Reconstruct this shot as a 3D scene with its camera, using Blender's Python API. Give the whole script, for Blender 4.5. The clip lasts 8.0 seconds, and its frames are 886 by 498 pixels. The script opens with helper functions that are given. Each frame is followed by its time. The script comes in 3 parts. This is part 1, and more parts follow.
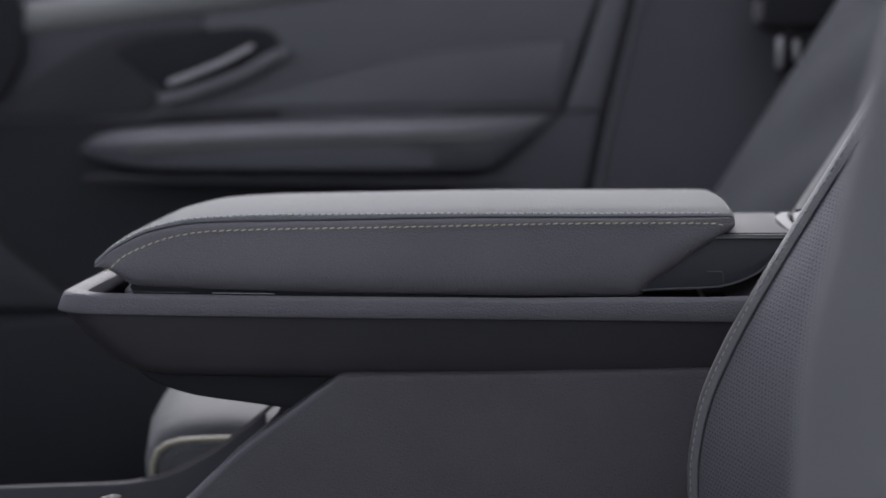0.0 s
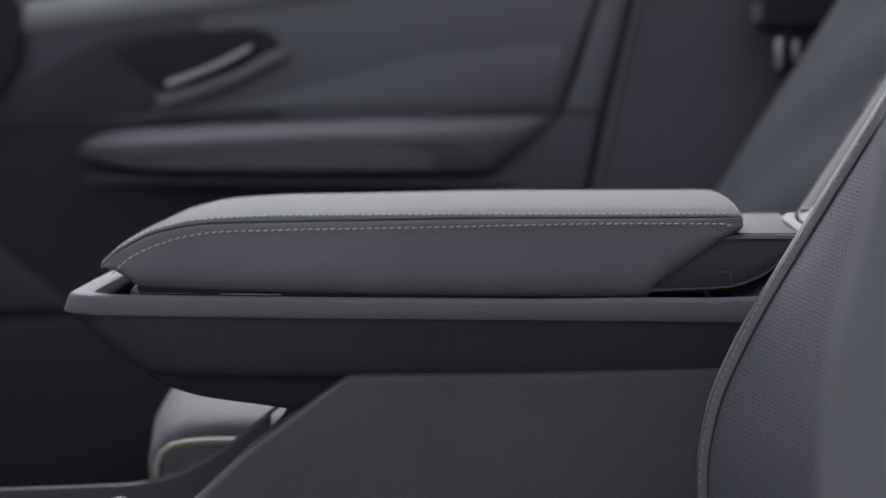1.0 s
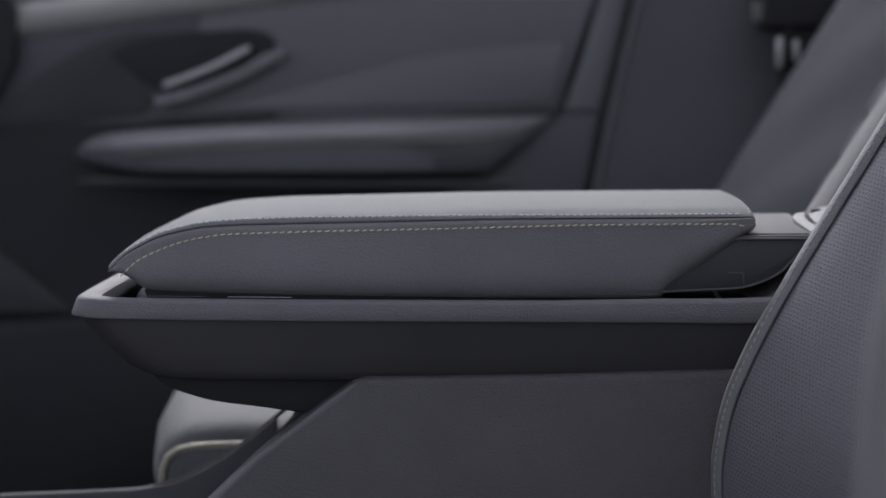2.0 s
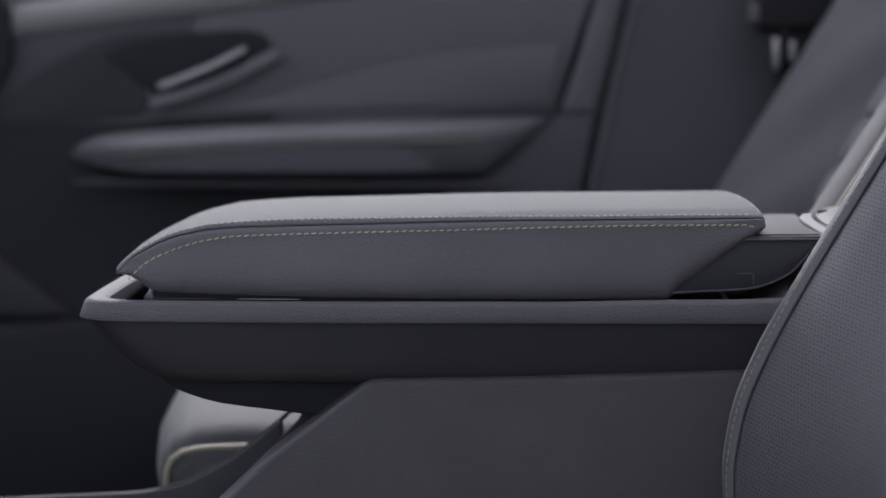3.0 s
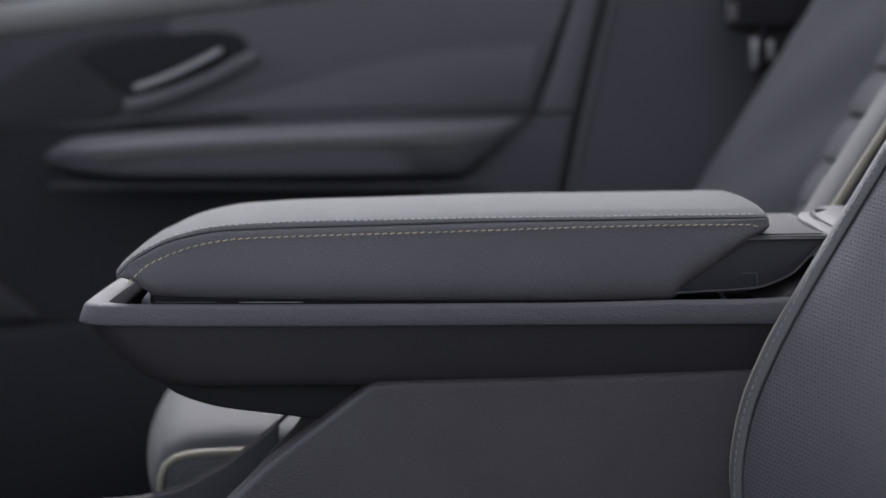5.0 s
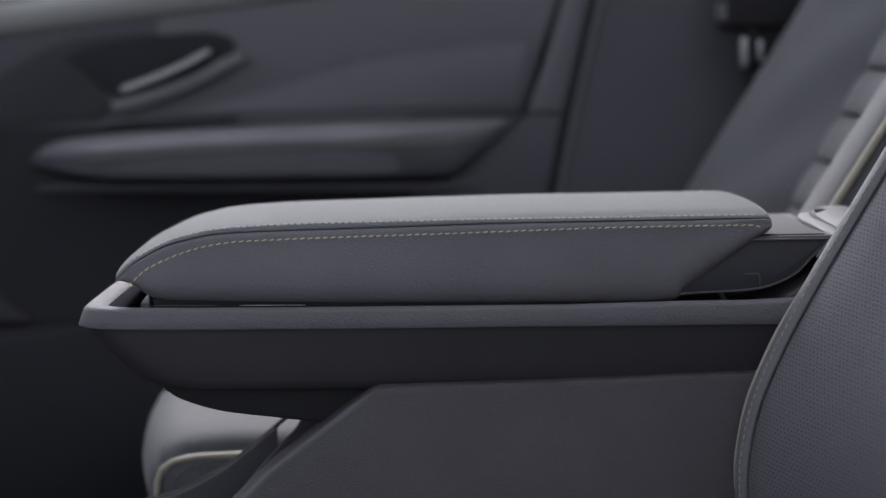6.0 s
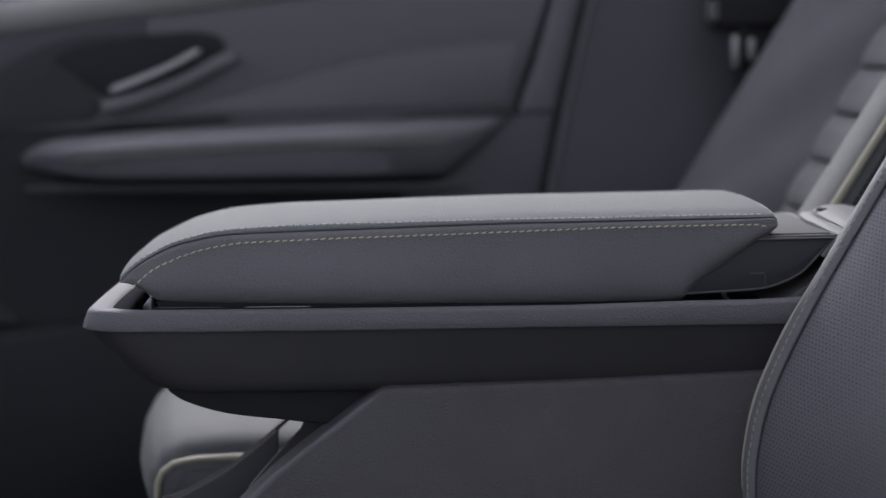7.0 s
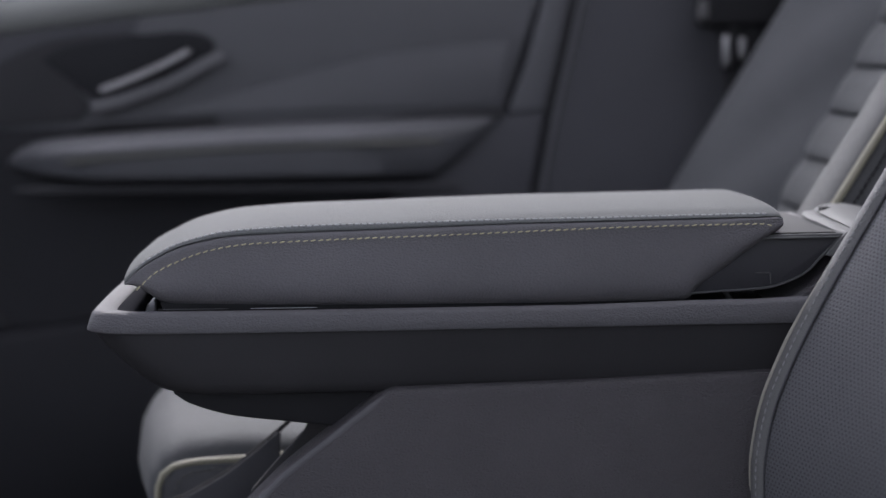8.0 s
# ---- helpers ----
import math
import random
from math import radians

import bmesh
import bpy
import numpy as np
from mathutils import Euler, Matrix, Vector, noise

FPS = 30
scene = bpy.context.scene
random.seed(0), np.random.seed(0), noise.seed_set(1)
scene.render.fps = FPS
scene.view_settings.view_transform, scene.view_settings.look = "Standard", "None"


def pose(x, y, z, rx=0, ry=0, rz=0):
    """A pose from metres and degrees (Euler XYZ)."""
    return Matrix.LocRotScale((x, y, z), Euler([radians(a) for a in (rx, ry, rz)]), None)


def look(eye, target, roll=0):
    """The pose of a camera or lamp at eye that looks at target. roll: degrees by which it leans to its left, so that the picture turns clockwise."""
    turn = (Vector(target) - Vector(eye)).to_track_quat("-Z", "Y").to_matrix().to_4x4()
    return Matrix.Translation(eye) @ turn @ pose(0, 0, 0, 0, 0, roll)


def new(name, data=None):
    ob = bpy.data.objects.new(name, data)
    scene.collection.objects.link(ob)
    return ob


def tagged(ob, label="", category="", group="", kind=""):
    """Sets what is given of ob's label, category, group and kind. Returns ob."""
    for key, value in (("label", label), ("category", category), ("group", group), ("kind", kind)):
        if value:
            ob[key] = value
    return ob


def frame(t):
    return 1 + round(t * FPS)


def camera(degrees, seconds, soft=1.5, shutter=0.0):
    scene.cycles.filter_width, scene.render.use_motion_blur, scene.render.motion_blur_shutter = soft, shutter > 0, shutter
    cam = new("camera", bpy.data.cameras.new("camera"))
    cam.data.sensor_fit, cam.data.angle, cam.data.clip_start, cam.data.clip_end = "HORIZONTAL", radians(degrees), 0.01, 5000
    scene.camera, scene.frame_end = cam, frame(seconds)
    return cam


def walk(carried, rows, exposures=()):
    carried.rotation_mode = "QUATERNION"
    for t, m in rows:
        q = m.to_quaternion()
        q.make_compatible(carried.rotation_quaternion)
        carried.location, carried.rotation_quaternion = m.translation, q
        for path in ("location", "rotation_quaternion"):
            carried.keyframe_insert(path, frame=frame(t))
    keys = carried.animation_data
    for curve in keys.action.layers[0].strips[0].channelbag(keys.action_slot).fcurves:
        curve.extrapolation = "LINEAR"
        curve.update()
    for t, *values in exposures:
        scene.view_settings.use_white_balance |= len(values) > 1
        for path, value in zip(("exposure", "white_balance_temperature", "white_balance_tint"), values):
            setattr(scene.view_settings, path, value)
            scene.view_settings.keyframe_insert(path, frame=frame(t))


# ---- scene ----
cam = camera(27.2, 8.0)
PATH = [
    (0, (0.095, -1.2, 0.66), (-0.007, 0.785, 0.434), -0.7),
    (0.5, (0.09, -1.197, 0.661), (-0.007, 0.788, 0.434), -0.8),
    (1, (0.08, -1.198, 0.659), (-0.006, 0.788, 0.435), -0.7),
    (1.5, (0.071, -1.194, 0.659), (-0.006, 0.792, 0.435), -0.8),
    (3, (0.04, -1.188, 0.66), (-0.002, 0.799, 0.436), -0.9),
    (3.5, (0.029, -1.186, 0.66), (0.003, 0.801, 0.436), -1.0),
    (4, (0.021, -1.182, 0.66), (0.012, 0.806, 0.436), -1.0),
    (4.5, (0.01, -1.182, 0.66), (0.017, 0.806, 0.436), -1.0),
    (6, (-0.02, -1.174, 0.6611), (0.033, 0.813, 0.4364), -1.2),
    (6.5, (-0.032, -1.172, 0.6617), (0.039, 0.814, 0.4362), -1.2),
    (7, (-0.043, -1.169, 0.6627), (0.043, 0.817, 0.4353), -1.3),
    (7.5, (-0.052, -1.165, 0.6628), (0.048, 0.819, 0.4353), -1.4),
    (8, (-0.066, -1.164, 0.6632), (0.053, 0.82, 0.4348), -1.4),
]
walk(cam, [(t, look(eye, target, roll)) for t, eye, target, roll in PATH],
     exposures=((0.0, 1.32, 6130, 18), (8.0, 1.32, 6130, 18)))

cam.data.dof.use_dof = True
cam.data.dof.focus_distance = 1.17
cam.data.dof.aperture_fstop = 4.1

# ---- world, sun, large lights ----
world = bpy.data.worlds.new("sky")
scene.world = world
world.use_nodes = True
wn = world.node_tree.nodes
sky = wn.new("ShaderNodeTexSky")
sky.sky_type, sky.sun_disc = "NISHITA", False
sky.sun_elevation, sky.sun_rotation = radians(41), radians(-10)
cloud = wn.new("ShaderNodeHueSaturation")
cloud.inputs["Saturation"].default_value = 0.26
world.node_tree.links.new(sky.outputs[0], cloud.inputs["Color"])
world.node_tree.links.new(cloud.outputs[0], wn["Background"].inputs[0])
wn["Background"].inputs[1].default_value = 0.125

sun_data = bpy.data.lights.new("sun", "SUN")
sun_data.energy, sun_data.angle, sun_data.color = 2.1, radians(30), (1.0, 0.98, 0.9)
sun = new("sun", sun_data)
sun.matrix_world = look((-0.7, 4.4, 3.9), (0, 0, 0))


def window_light(name, eye, target, sx, sy, power, colour):
    """An added area lamp for daylight through a known or assumed opening of the car."""
    data = bpy.data.lights.new(name, "AREA")
    data.shape, data.size, data.size_y, data.energy, data.color = "RECTANGLE", sx, sy, power, colour
    ob = new(name, data)
    ob.matrix_world = look(eye, target)
    return ob


DAY = (0.985, 0.985, 1.0)
# The first is a fill lamp added overhead; no roof glass is known.
window_light("overhead_fill", (0.6, 0.0, 1.26), (0.6, 0.0, 0.0), 0.7, 0.75, 1.8, DAY)
window_light("windscreen_daylight", (-0.95, 0.05, 1.05), (0.0, 0.05, 0.5), 1.0, 0.4, 0.6, DAY)
window_light("side_window_daylight", (-0.1, 0.86, 0.98), (-0.05, 0.0, 0.5), 1.1, 0.38, 2.2, DAY)


# ---- materials ----
def material(name, colour, rough=0.5, metal=0.0, spread=0.12, grain=0.0, grain_size=0.0012, bump=0.0, mottle=14.0, sheen=0.0,
             specular=0.5, holes=None, turn=0.5):
    """A surface with colour varied at two scales and a pebbled or fine relief. grain_size in metres.
    turn: radians by which the wrinkles of the grain lean.
    holes: (pitch, radius) of a perforation laid out in the part's UV map, which is in metres."""
    m = bpy.data.materials.new(name)
    m.use_nodes = True
    t = m.node_tree
    n, ln = t.nodes, t.links
    b = n["Principled BSDF"]
    b.inputs["Roughness"].default_value = rough
    b.inputs["Metallic"].default_value = metal
    b.inputs["Specular IOR Level"].default_value = specular
    b.inputs["Sheen Weight"].default_value = sheen
    b.inputs["Sheen Roughness"].default_value = 0.5
    co = n.new("ShaderNodeTexCoord")
    big = n.new("ShaderNodeTexNoise")
    big.inputs["Scale"].default_value, big.inputs["Detail"].default_value = mottle, 5
    ln.new(co.outputs["Object"], big.inputs["Vector"])
    fine = n.new("ShaderNodeTexNoise")
    fine.inputs["Scale"].default_value, fine.inputs["Detail"].default_value = 0.6 / grain_size, 3
    ln.new(co.outputs["Object"], fine.inputs["Vector"])
    mix = n.new("ShaderNodeMath")
    mix.operation = "MULTIPLY_ADD"
    mix.inputs[1].default_value = 0.45
    ln.new(fine.outputs["Fac"], mix.inputs[0])
    ln.new(big.outputs["Fac"], mix.inputs[2])
    ramp = n.new("ShaderNodeMapRange")
    ramp.inputs["From Min"].default_value, ramp.inputs["From Max"].default_value = 0.4, 1.05
    ramp.inputs["To Min"].default_value, ramp.inputs["To Max"].default_value = 1 - spread, 1 + spread
    ln.new(mix.outputs[0], ramp.inputs["Value"])
    tint = n.new("ShaderNodeVectorMath")
    tint.operation = "SCALE"
    tint.inputs[0].default_value = colour
    ln.new(ramp.outputs[0], tint.inputs["Scale"])
    colour_out = tint.outputs[0]
    height = None
    if grain:
        warp = n.new("ShaderNodeVectorMath")
        warp.operation = "MULTIPLY_ADD"
        ln.new(fine.outputs["Color"], warp.inputs[0])
        warp.inputs[1].default_value = (grain_size * 0.9,) * 3
        ln.new(co.outputs["Object"], warp.inputs[2])
        cell = n.new("ShaderNodeTexVoronoi")
        cell.feature = "DISTANCE_TO_EDGE"
        cell.inputs["Scale"].default_value = 1 / grain_size
        ln.new(warp.outputs[0], cell.inputs["Vector"])
        soft = n.new("ShaderNodeMapRange")
        soft.interpolation_type = "SMOOTHSTEP"
        soft.inputs["From Max"].default_value = 0.32
        ln.new(cell.outputs["Distance"], soft.inputs["Value"])
        wrinkle = n.new("ShaderNodeTexNoise")
        wrinkle.inputs["Scale"].default_value, wrinkle.inputs["Detail"].default_value = 0.8 / grain_size, 0.5
        wrinkle.inputs["Distortion"].default_value = 0.25
        squash = n.new("ShaderNodeMapping")
        squash.inputs["Rotation"].default_value = (0, turn, 0)
        squash.inputs["Scale"].default_value = (0.72, 1.0, 1.2)
        ln.new(co.outputs["Object"], squash.inputs["Vector"])
        ln.new(squash.outputs[0], wrinkle.inputs["Vector"])
        both = n.new("ShaderNodeMath")
        both.operation = "MULTIPLY_ADD"
        both.inputs[1].default_value = 0.35
        ln.new(soft.outputs[0], both.inputs[0])
        swell = n.new("ShaderNodeMapRange")
        swell.inputs["From Min"].default_value, swell.inputs["From Max"].default_value = 0.32, 0.68
        ln.new(wrinkle.outputs["Fac"], swell.inputs["Value"])
        ln.new(swell.outputs[0], both.inputs[2])
        height = both.outputs[0]
        power, dist = grain, grain_size * 0.6
    elif bump:
        height, power, dist = fine.outputs["Fac"], bump, grain_size * 0.6
    rough_map = n.new("ShaderNodeMapRange")
    rough_map.inputs["To Min"].default_value, rough_map.inputs["To Max"].default_value = rough - 0.07, min(1.0, rough + 0.09)
    ln.new(big.outputs["Fac"], rough_map.inputs["Value"])
    ln.new(rough_map.outputs[0], b.inputs["Roughness"])
    if holes:
        pitch, radius = holes
        uv = n.new("ShaderNodeUVMap")
        split = n.new("ShaderNodeSeparateXYZ")
        ln.new(uv.outputs[0], split.inputs[0])

        def calc(op, a, bb=None, cc=None):
            k = n.new("ShaderNodeMath")
            k.operation = op
            for i, v in enumerate((a, bb, cc)):
                if v is None:
                    continue
                if isinstance(v, (int, float)):
                    k.inputs[i].default_value = v
                else:
                    ln.new(v, k.inputs[i])
            return k.outputs[0]

        row = calc("DIVIDE", split.outputs[1], pitch * 0.87)
        odd = calc("MULTIPLY", calc("MODULO", calc("ABSOLUTE", calc("FLOOR", row)), 2.0), 0.5)
        col = calc("ADD", calc("DIVIDE", split.outputs[0], pitch), odd)
        dx = calc("SUBTRACT", calc("FRACT", col), 0.5)
        dy = calc("MULTIPLY", calc("SUBTRACT", calc("FRACT", row), 0.5), 0.87)
        far = calc("SQRT", calc("ADD", calc("MULTIPLY", dx, dx), calc("MULTIPLY", dy, dy)))
        inside = n.new("ShaderNodeMapRange")
        inside.interpolation_type = "SMOOTHSTEP"
        inside.inputs["From Min"].default_value, inside.inputs["From Max"].default_value = radius / pitch * 0.75, radius / pitch * 1.2
        ln.new(far, inside.inputs["Value"])
        dark = n.new("ShaderNodeMix")
        dark.data_type = "RGBA"
        dark.inputs["A"].default_value = (0.03, 0.03, 0.033, 1)
        ln.new(inside.outputs[0], dark.inputs["Factor"])
        ln.new(colour_out, dark.inputs["B"])
        colour_out = dark.outputs["Result"]
        dent = n.new("ShaderNodeBump")
        dent.inputs["Strength"].default_value, dent.inputs["Distance"].default_value = 0.8, 0.0006
        ln.new(inside.outputs[0], dent.inputs["Height"])
    ln.new(colour_out, b.inputs["Base Color"])
    if height is not None:
        bp = n.new("ShaderNodeBump")
        bp.inputs["Strength"].default_value, bp.inputs["Distance"].default_value = power, dist
        ln.new(height, bp.inputs["Height"])
        if holes:
            ln.new(dent.outputs[0], bp.inputs["Normal"])
        ln.new(bp.outputs[0], b.inputs["Normal"])
    return m


LEATHER = material("grey_leather", (0.132, 0.127, 0.135), 0.6, specular=0.42, grain=0.55, grain_size=0.00090, turn=0.35, spread=0.13, sheen=0.05)
SMOOTH_LEATHER = material("smooth_grey_leather", (0.138, 0.142, 0.141), 0.85, specular=0.12, grain=0.4, grain_size=0.0011, spread=0.05, sheen=0.0)
SEAT = material("seat_grey_leather", (0.066, 0.0685, 0.0725), 0.75, specular=0.2, grain=0.3, grain_size=0.0013, spread=0.10)
# Paler than the perforated face: the light on the bolster edge is in the colour.
EDGE = material("lit_edge_leather", (0.128, 0.127, 0.126), 0.6, specular=0.3, grain=0.35, grain_size=0.0012, spread=0.08)
WRAP = material("console_leatherette", (0.106, 0.103, 0.110), 0.7, specular=0.25, grain=0.5, grain_size=0.0009, spread=0.10)
PANEL = material("side_panel_leatherette", (0.069, 0.064, 0.0695), 0.56, specular=0.5, grain=1.0, grain_size=0.00082, spread=0.2, turn=0.1)
BLACK = material("black_plastic", (0.029, 0.028, 0.0303), 0.6, specular=0.3, bump=0.25, grain_size=0.0006, spread=0.2)
DARK = material("charcoal_plastic", (0.029, 0.029, 0.0345), 0.52, bump=0.3, grain_size=0.0007, spread=0.15)
TRIM = material("grey_trim_plastic", (0.086, 0.086, 0.088), 0.7, specular=0.18, bump=0.15, grain_size=0.0006, spread=0.06)
DOOR_SKIN = material("door_soft_plastic", (0.066, 0.067, 0.0745), 0.55, bump=0.3, grain_size=0.0009, spread=0.10)
DOOR_MID = material("door_front_plastic", (0.027, 0.027, 0.03), 0.65, specular=0.25, bump=0.3, grain_size=0.0009, spread=0.12)
REST = material("door_armrest_leatherette", (0.1, 0.1, 0.106), 0.6, specular=0.35, grain=0.3, grain_size=0.0012)
FELT = material("flocked_grey_lining", (0.042, 0.042, 0.047), 1.0, specular=0.0, bump=0.5, grain_size=0.0007, spread=0.15)
MATTE = material("matte_grey_plastic", (0.06, 0.06, 0.065), 0.9, specular=0.1, bump=0.3, grain_size=0.0008)
PILLAR = material("pillar_plastic", (0.045, 0.0455, 0.053), 0.6, specular=0.35, bump=0.3, grain_size=0.0009, spread=0.10)
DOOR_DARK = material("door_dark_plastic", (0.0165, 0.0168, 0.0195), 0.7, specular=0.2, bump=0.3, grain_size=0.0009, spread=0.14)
PERF = material("perforated_leather", (0.10, 0.10, 0.108), 0.52, grain=0.3, grain_size=0.0011, spread=0.08, holes=(0.0030, 0.00066))
SEAT_DARK = material("dark_seat_leather", (0.04, 0.04, 0.045), 0.5, grain=0.3, grain_size=0.0012)
METAL = material("satin_chrome", (0.4, 0.4, 0.41), 0.38, metal=1.0, bump=0.1, grain_size=0.0005, spread=0.05)
YELLOW = material("yellow_thread", (0.44, 0.41, 0.26), 0.7, bump=0.5, grain_size=0.0004, spread=0.15)
# Near white, so small parts deep in the well look lit.
PALE = material("brightened_well_bits", (0.5, 0.5, 0.52), 0.7, bump=0.5, grain_size=0.0004, spread=0.12)
GREY_THREAD = material("grey_thread", (0.4, 0.4, 0.41), 0.7, bump=0.5, grain_size=0.0004, spread=0.12)
BOLSTER = material("bolster_grey_leather", (0.072, 0.073, 0.0745), 0.7, specular=0.25, grain=0.4, grain_size=0.0013, spread=0.12)
COVER = material("pale_hinge_plastic", (0.115, 0.117, 0.118), 0.65, specular=0.25, bump=0.2, grain_size=0.0008, spread=0.08)
PIPING = material("yellow_piping", (0.235, 0.222, 0.165), 0.6, bump=0.3, grain_size=0.0006, spread=0.12)
# Lightened so that the ledge looks lit by the window above it.
LEDGE = material("window_lit_ledge_plastic", (0.165, 0.17, 0.163), 0.7, specular=0.25, bump=0.2, grain_size=0.0009, spread=0.06)
# Piping colour, lightened to carry the rim highlight from the window.
BEIGE = material("lit_beige_piping", (0.30, 0.285, 0.245), 0.5, specular=0.4, bump=0.3, grain_size=0.0006, spread=0.12)
DULL_THREAD = material("dull_pale_thread", (0.25, 0.25, 0.255), 0.7, bump=0.5, grain_size=0.0004, spread=0.2)
OLIVE = material("olive_thread", (0.075, 0.074, 0.062), 0.6, bump=0.3, grain_size=0.0006)
# Smooth edge, paler than the panel for the light along its crest.
EDGE_TRIM = material("smooth_lit_panel_edge", (0.09, 0.087, 0.094), 0.6, specular=0.35, bump=0.2, grain_size=0.001, spread=0.08)
# Black of seal and belt; also painted on for shade in gaps and undersides.
SHADOW_GAP = material("black_rubber_and_gap_shade", (0.013, 0.013, 0.0145), 0.75, specular=0.2, bump=0.2, grain_size=0.0008)
CARPET = material("black_carpet", (0.012, 0.012, 0.014), 0.95, bump=0.9, grain_size=0.002, spread=0.3, specular=0.1)
HANDLE = material("dull_satin_chrome", (0.27, 0.27, 0.275), 0.42, metal=1.0, bump=0.1, grain_size=0.0005, spread=0.05)
LINER = material("grey_headliner", (0.2, 0.2, 0.205), 0.9, bump=0.4, grain_size=0.0015)
ASPHALT = material("asphalt", (0.05, 0.05, 0.052), 0.85, bump=0.8, grain_size=0.008, spread=0.25, mottle=2.0)


# ---- building helpers ----
def finish(bm, mat, angle=35):
    me = bpy.data.meshes.new("mesh")
    bmesh.ops.recalc_face_normals(bm, faces=bm.faces)
    bm.to_mesh(me)
    bm.free()
    me.materials.append(mat)
    me.polygons.foreach_set("use_smooth", [True] * len(me.polygons))
    me.set_sharp_from_angle(angle=radians(angle))
    return me


def part(name, bm, mat, parent=None, label="", angle=35):
    """One mesh object, under a thing or a part."""
    ob = new(name, finish(bm, mat, angle))
    if parent is not None:
        ob.parent = parent
        ob.matrix_parent_inverse = Matrix.Translation(-world_place(parent))
    return tagged(ob, label)


def world_place(ob):
    p = Vector(ob.location)
    return p


def thing(name, at, label, category, kind="", group=""):
    """An empty at the base of a thing that has parts."""
    ob = new(name)
    ob.location = at
    ob.empty_display_size = 0.05
    return tagged(ob, label, category, group, kind)


def spline(pts, n):
    """n points on a smooth curve through pts (Catmull-Rom), at even steps of length."""
    p = [Vector(q) for q in pts]
    p = [2 * p[0] - p[1]] + p + [2 * p[-1] - p[-2]]
    fine = []
    for i in range(1, len(p) - 2):
        for k in range(24):
            s = k / 24
            a, b, c, d = p[i - 1], p[i], p[i + 1], p[i + 2]
            fine.append(0.5 * (2 * b + (c - a) * s + (2 * a - 5 * b + 4 * c - d) * s * s + (3 * b - a - 3 * c + d) * s ** 3))
    fine.append(p[-2])
    arr = np.array([tuple(v) for v in fine])
    dist = np.r_[0, np.cumsum(np.linalg.norm(np.diff(arr, axis=0), axis=1))]
    at = np.linspace(0, dist[-1], n)
    return [Vector([float(np.interp(s, dist, arr[:, k])) for k in range(arr.shape[1])]) for s in at]


def along(pts, x):
    """The height at x on the smooth curve through the (x, height) pairs."""
    fine = np.array([tuple(v) for v in spline(pts, 200)])
    return float(np.interp(x, fine[:, 0], fine[:, 1]))


def loft(rings, closed=False, caps=False, bm=None):
    """A skin over rings of equally many points, with a UV map in metres."""
    bm = bm or bmesh.new()
    uv = bm.loops.layers.uv.verify()
    grid = [[bm.verts.new(p) for p in ring] for ring in rings]
    mid = len(rings) // 2
    us = [0.0]
    for a, b in zip(rings[mid], rings[mid][1:] + (rings[mid][:1] if closed else [])):
        us.append(us[-1] + (Vector(b) - Vector(a)).length)
    half = len(rings[0]) // 2
    vs = [0.0]
    for a, b in zip(rings, rings[1:]):
        vs.append(vs[-1] + (Vector(b[half]) - Vector(a[half])).length)
    count = len(rings[0])
    for i in range(len(rings) - 1):
        for j in range(count if closed else count - 1):
            k = (j + 1) % count
            f = bm.faces.new((grid[i][j], grid[i][k], grid[i + 1][k], grid[i + 1][j]))
            for loop, (u, v) in zip(f.loops, ((us[j], vs[i]), (us[j + 1], vs[i]), (us[j + 1], vs[i + 1]), (us[j], vs[i + 1]))):
                loop[uv].uv = (u, v)
    if caps:
        bm.faces.new(grid[0])
        bm.faces.new(grid[-1])
    return bm


def slab(outline, y0, y1, bevel=0.0, seg=3):
    """An outline in x and z, pulled out from y0 to y1, with rounded edges."""
    bm = bmesh.new()
    f = bm.faces.new([bm.verts.new((x, y0, z)) for x, z in outline])
    ext = bmesh.ops.extrude_face_region(bm, geom=[f])
    bmesh.ops.translate(bm, vec=(0, y1 - y0, 0), verts=[v for v in ext["geom"] if isinstance(v, bmesh.types.BMVert)])
    if bevel:
        bmesh.ops.bevel(bm, geom=bm.edges[:], offset=bevel, segments=seg, affect="EDGES", profile=0.5, clamp_overlap=True)
    return bm


def block(x0, x1, y0, y1, z0, z1, bevel=0.003, seg=3):
    return slab([(x0, z0), (x1, z0), (x1, z1), (x0, z1)], y0, y1, bevel, seg)


def tube(path, radius, sides=8, bm=None, flat=1.0):
    """A round cord along a path; flat squeezes it across."""
    path = [Vector(p) for p in path]
    rings = []
    for i, p in enumerate(path):
        d = (path[min(i + 1, len(path) - 1)] - path[max(i - 1, 0)]).normalized()
        side = d.cross(Vector((0, 1, 0)))
        side = side.normalized() if side.length > 0.1 else Vector((1, 0, 0))
        up = side.cross(d).normalized()
        r = radius if 0 < i < len(path) - 1 else radius * 0.6
        rings.append([p + r * (math.cos(a) * side + flat * math.sin(a) * up) for a in (2 * math.pi * k / sides for k in range(sides))])
    return loft(rings, closed=True, caps=True, bm=bm)


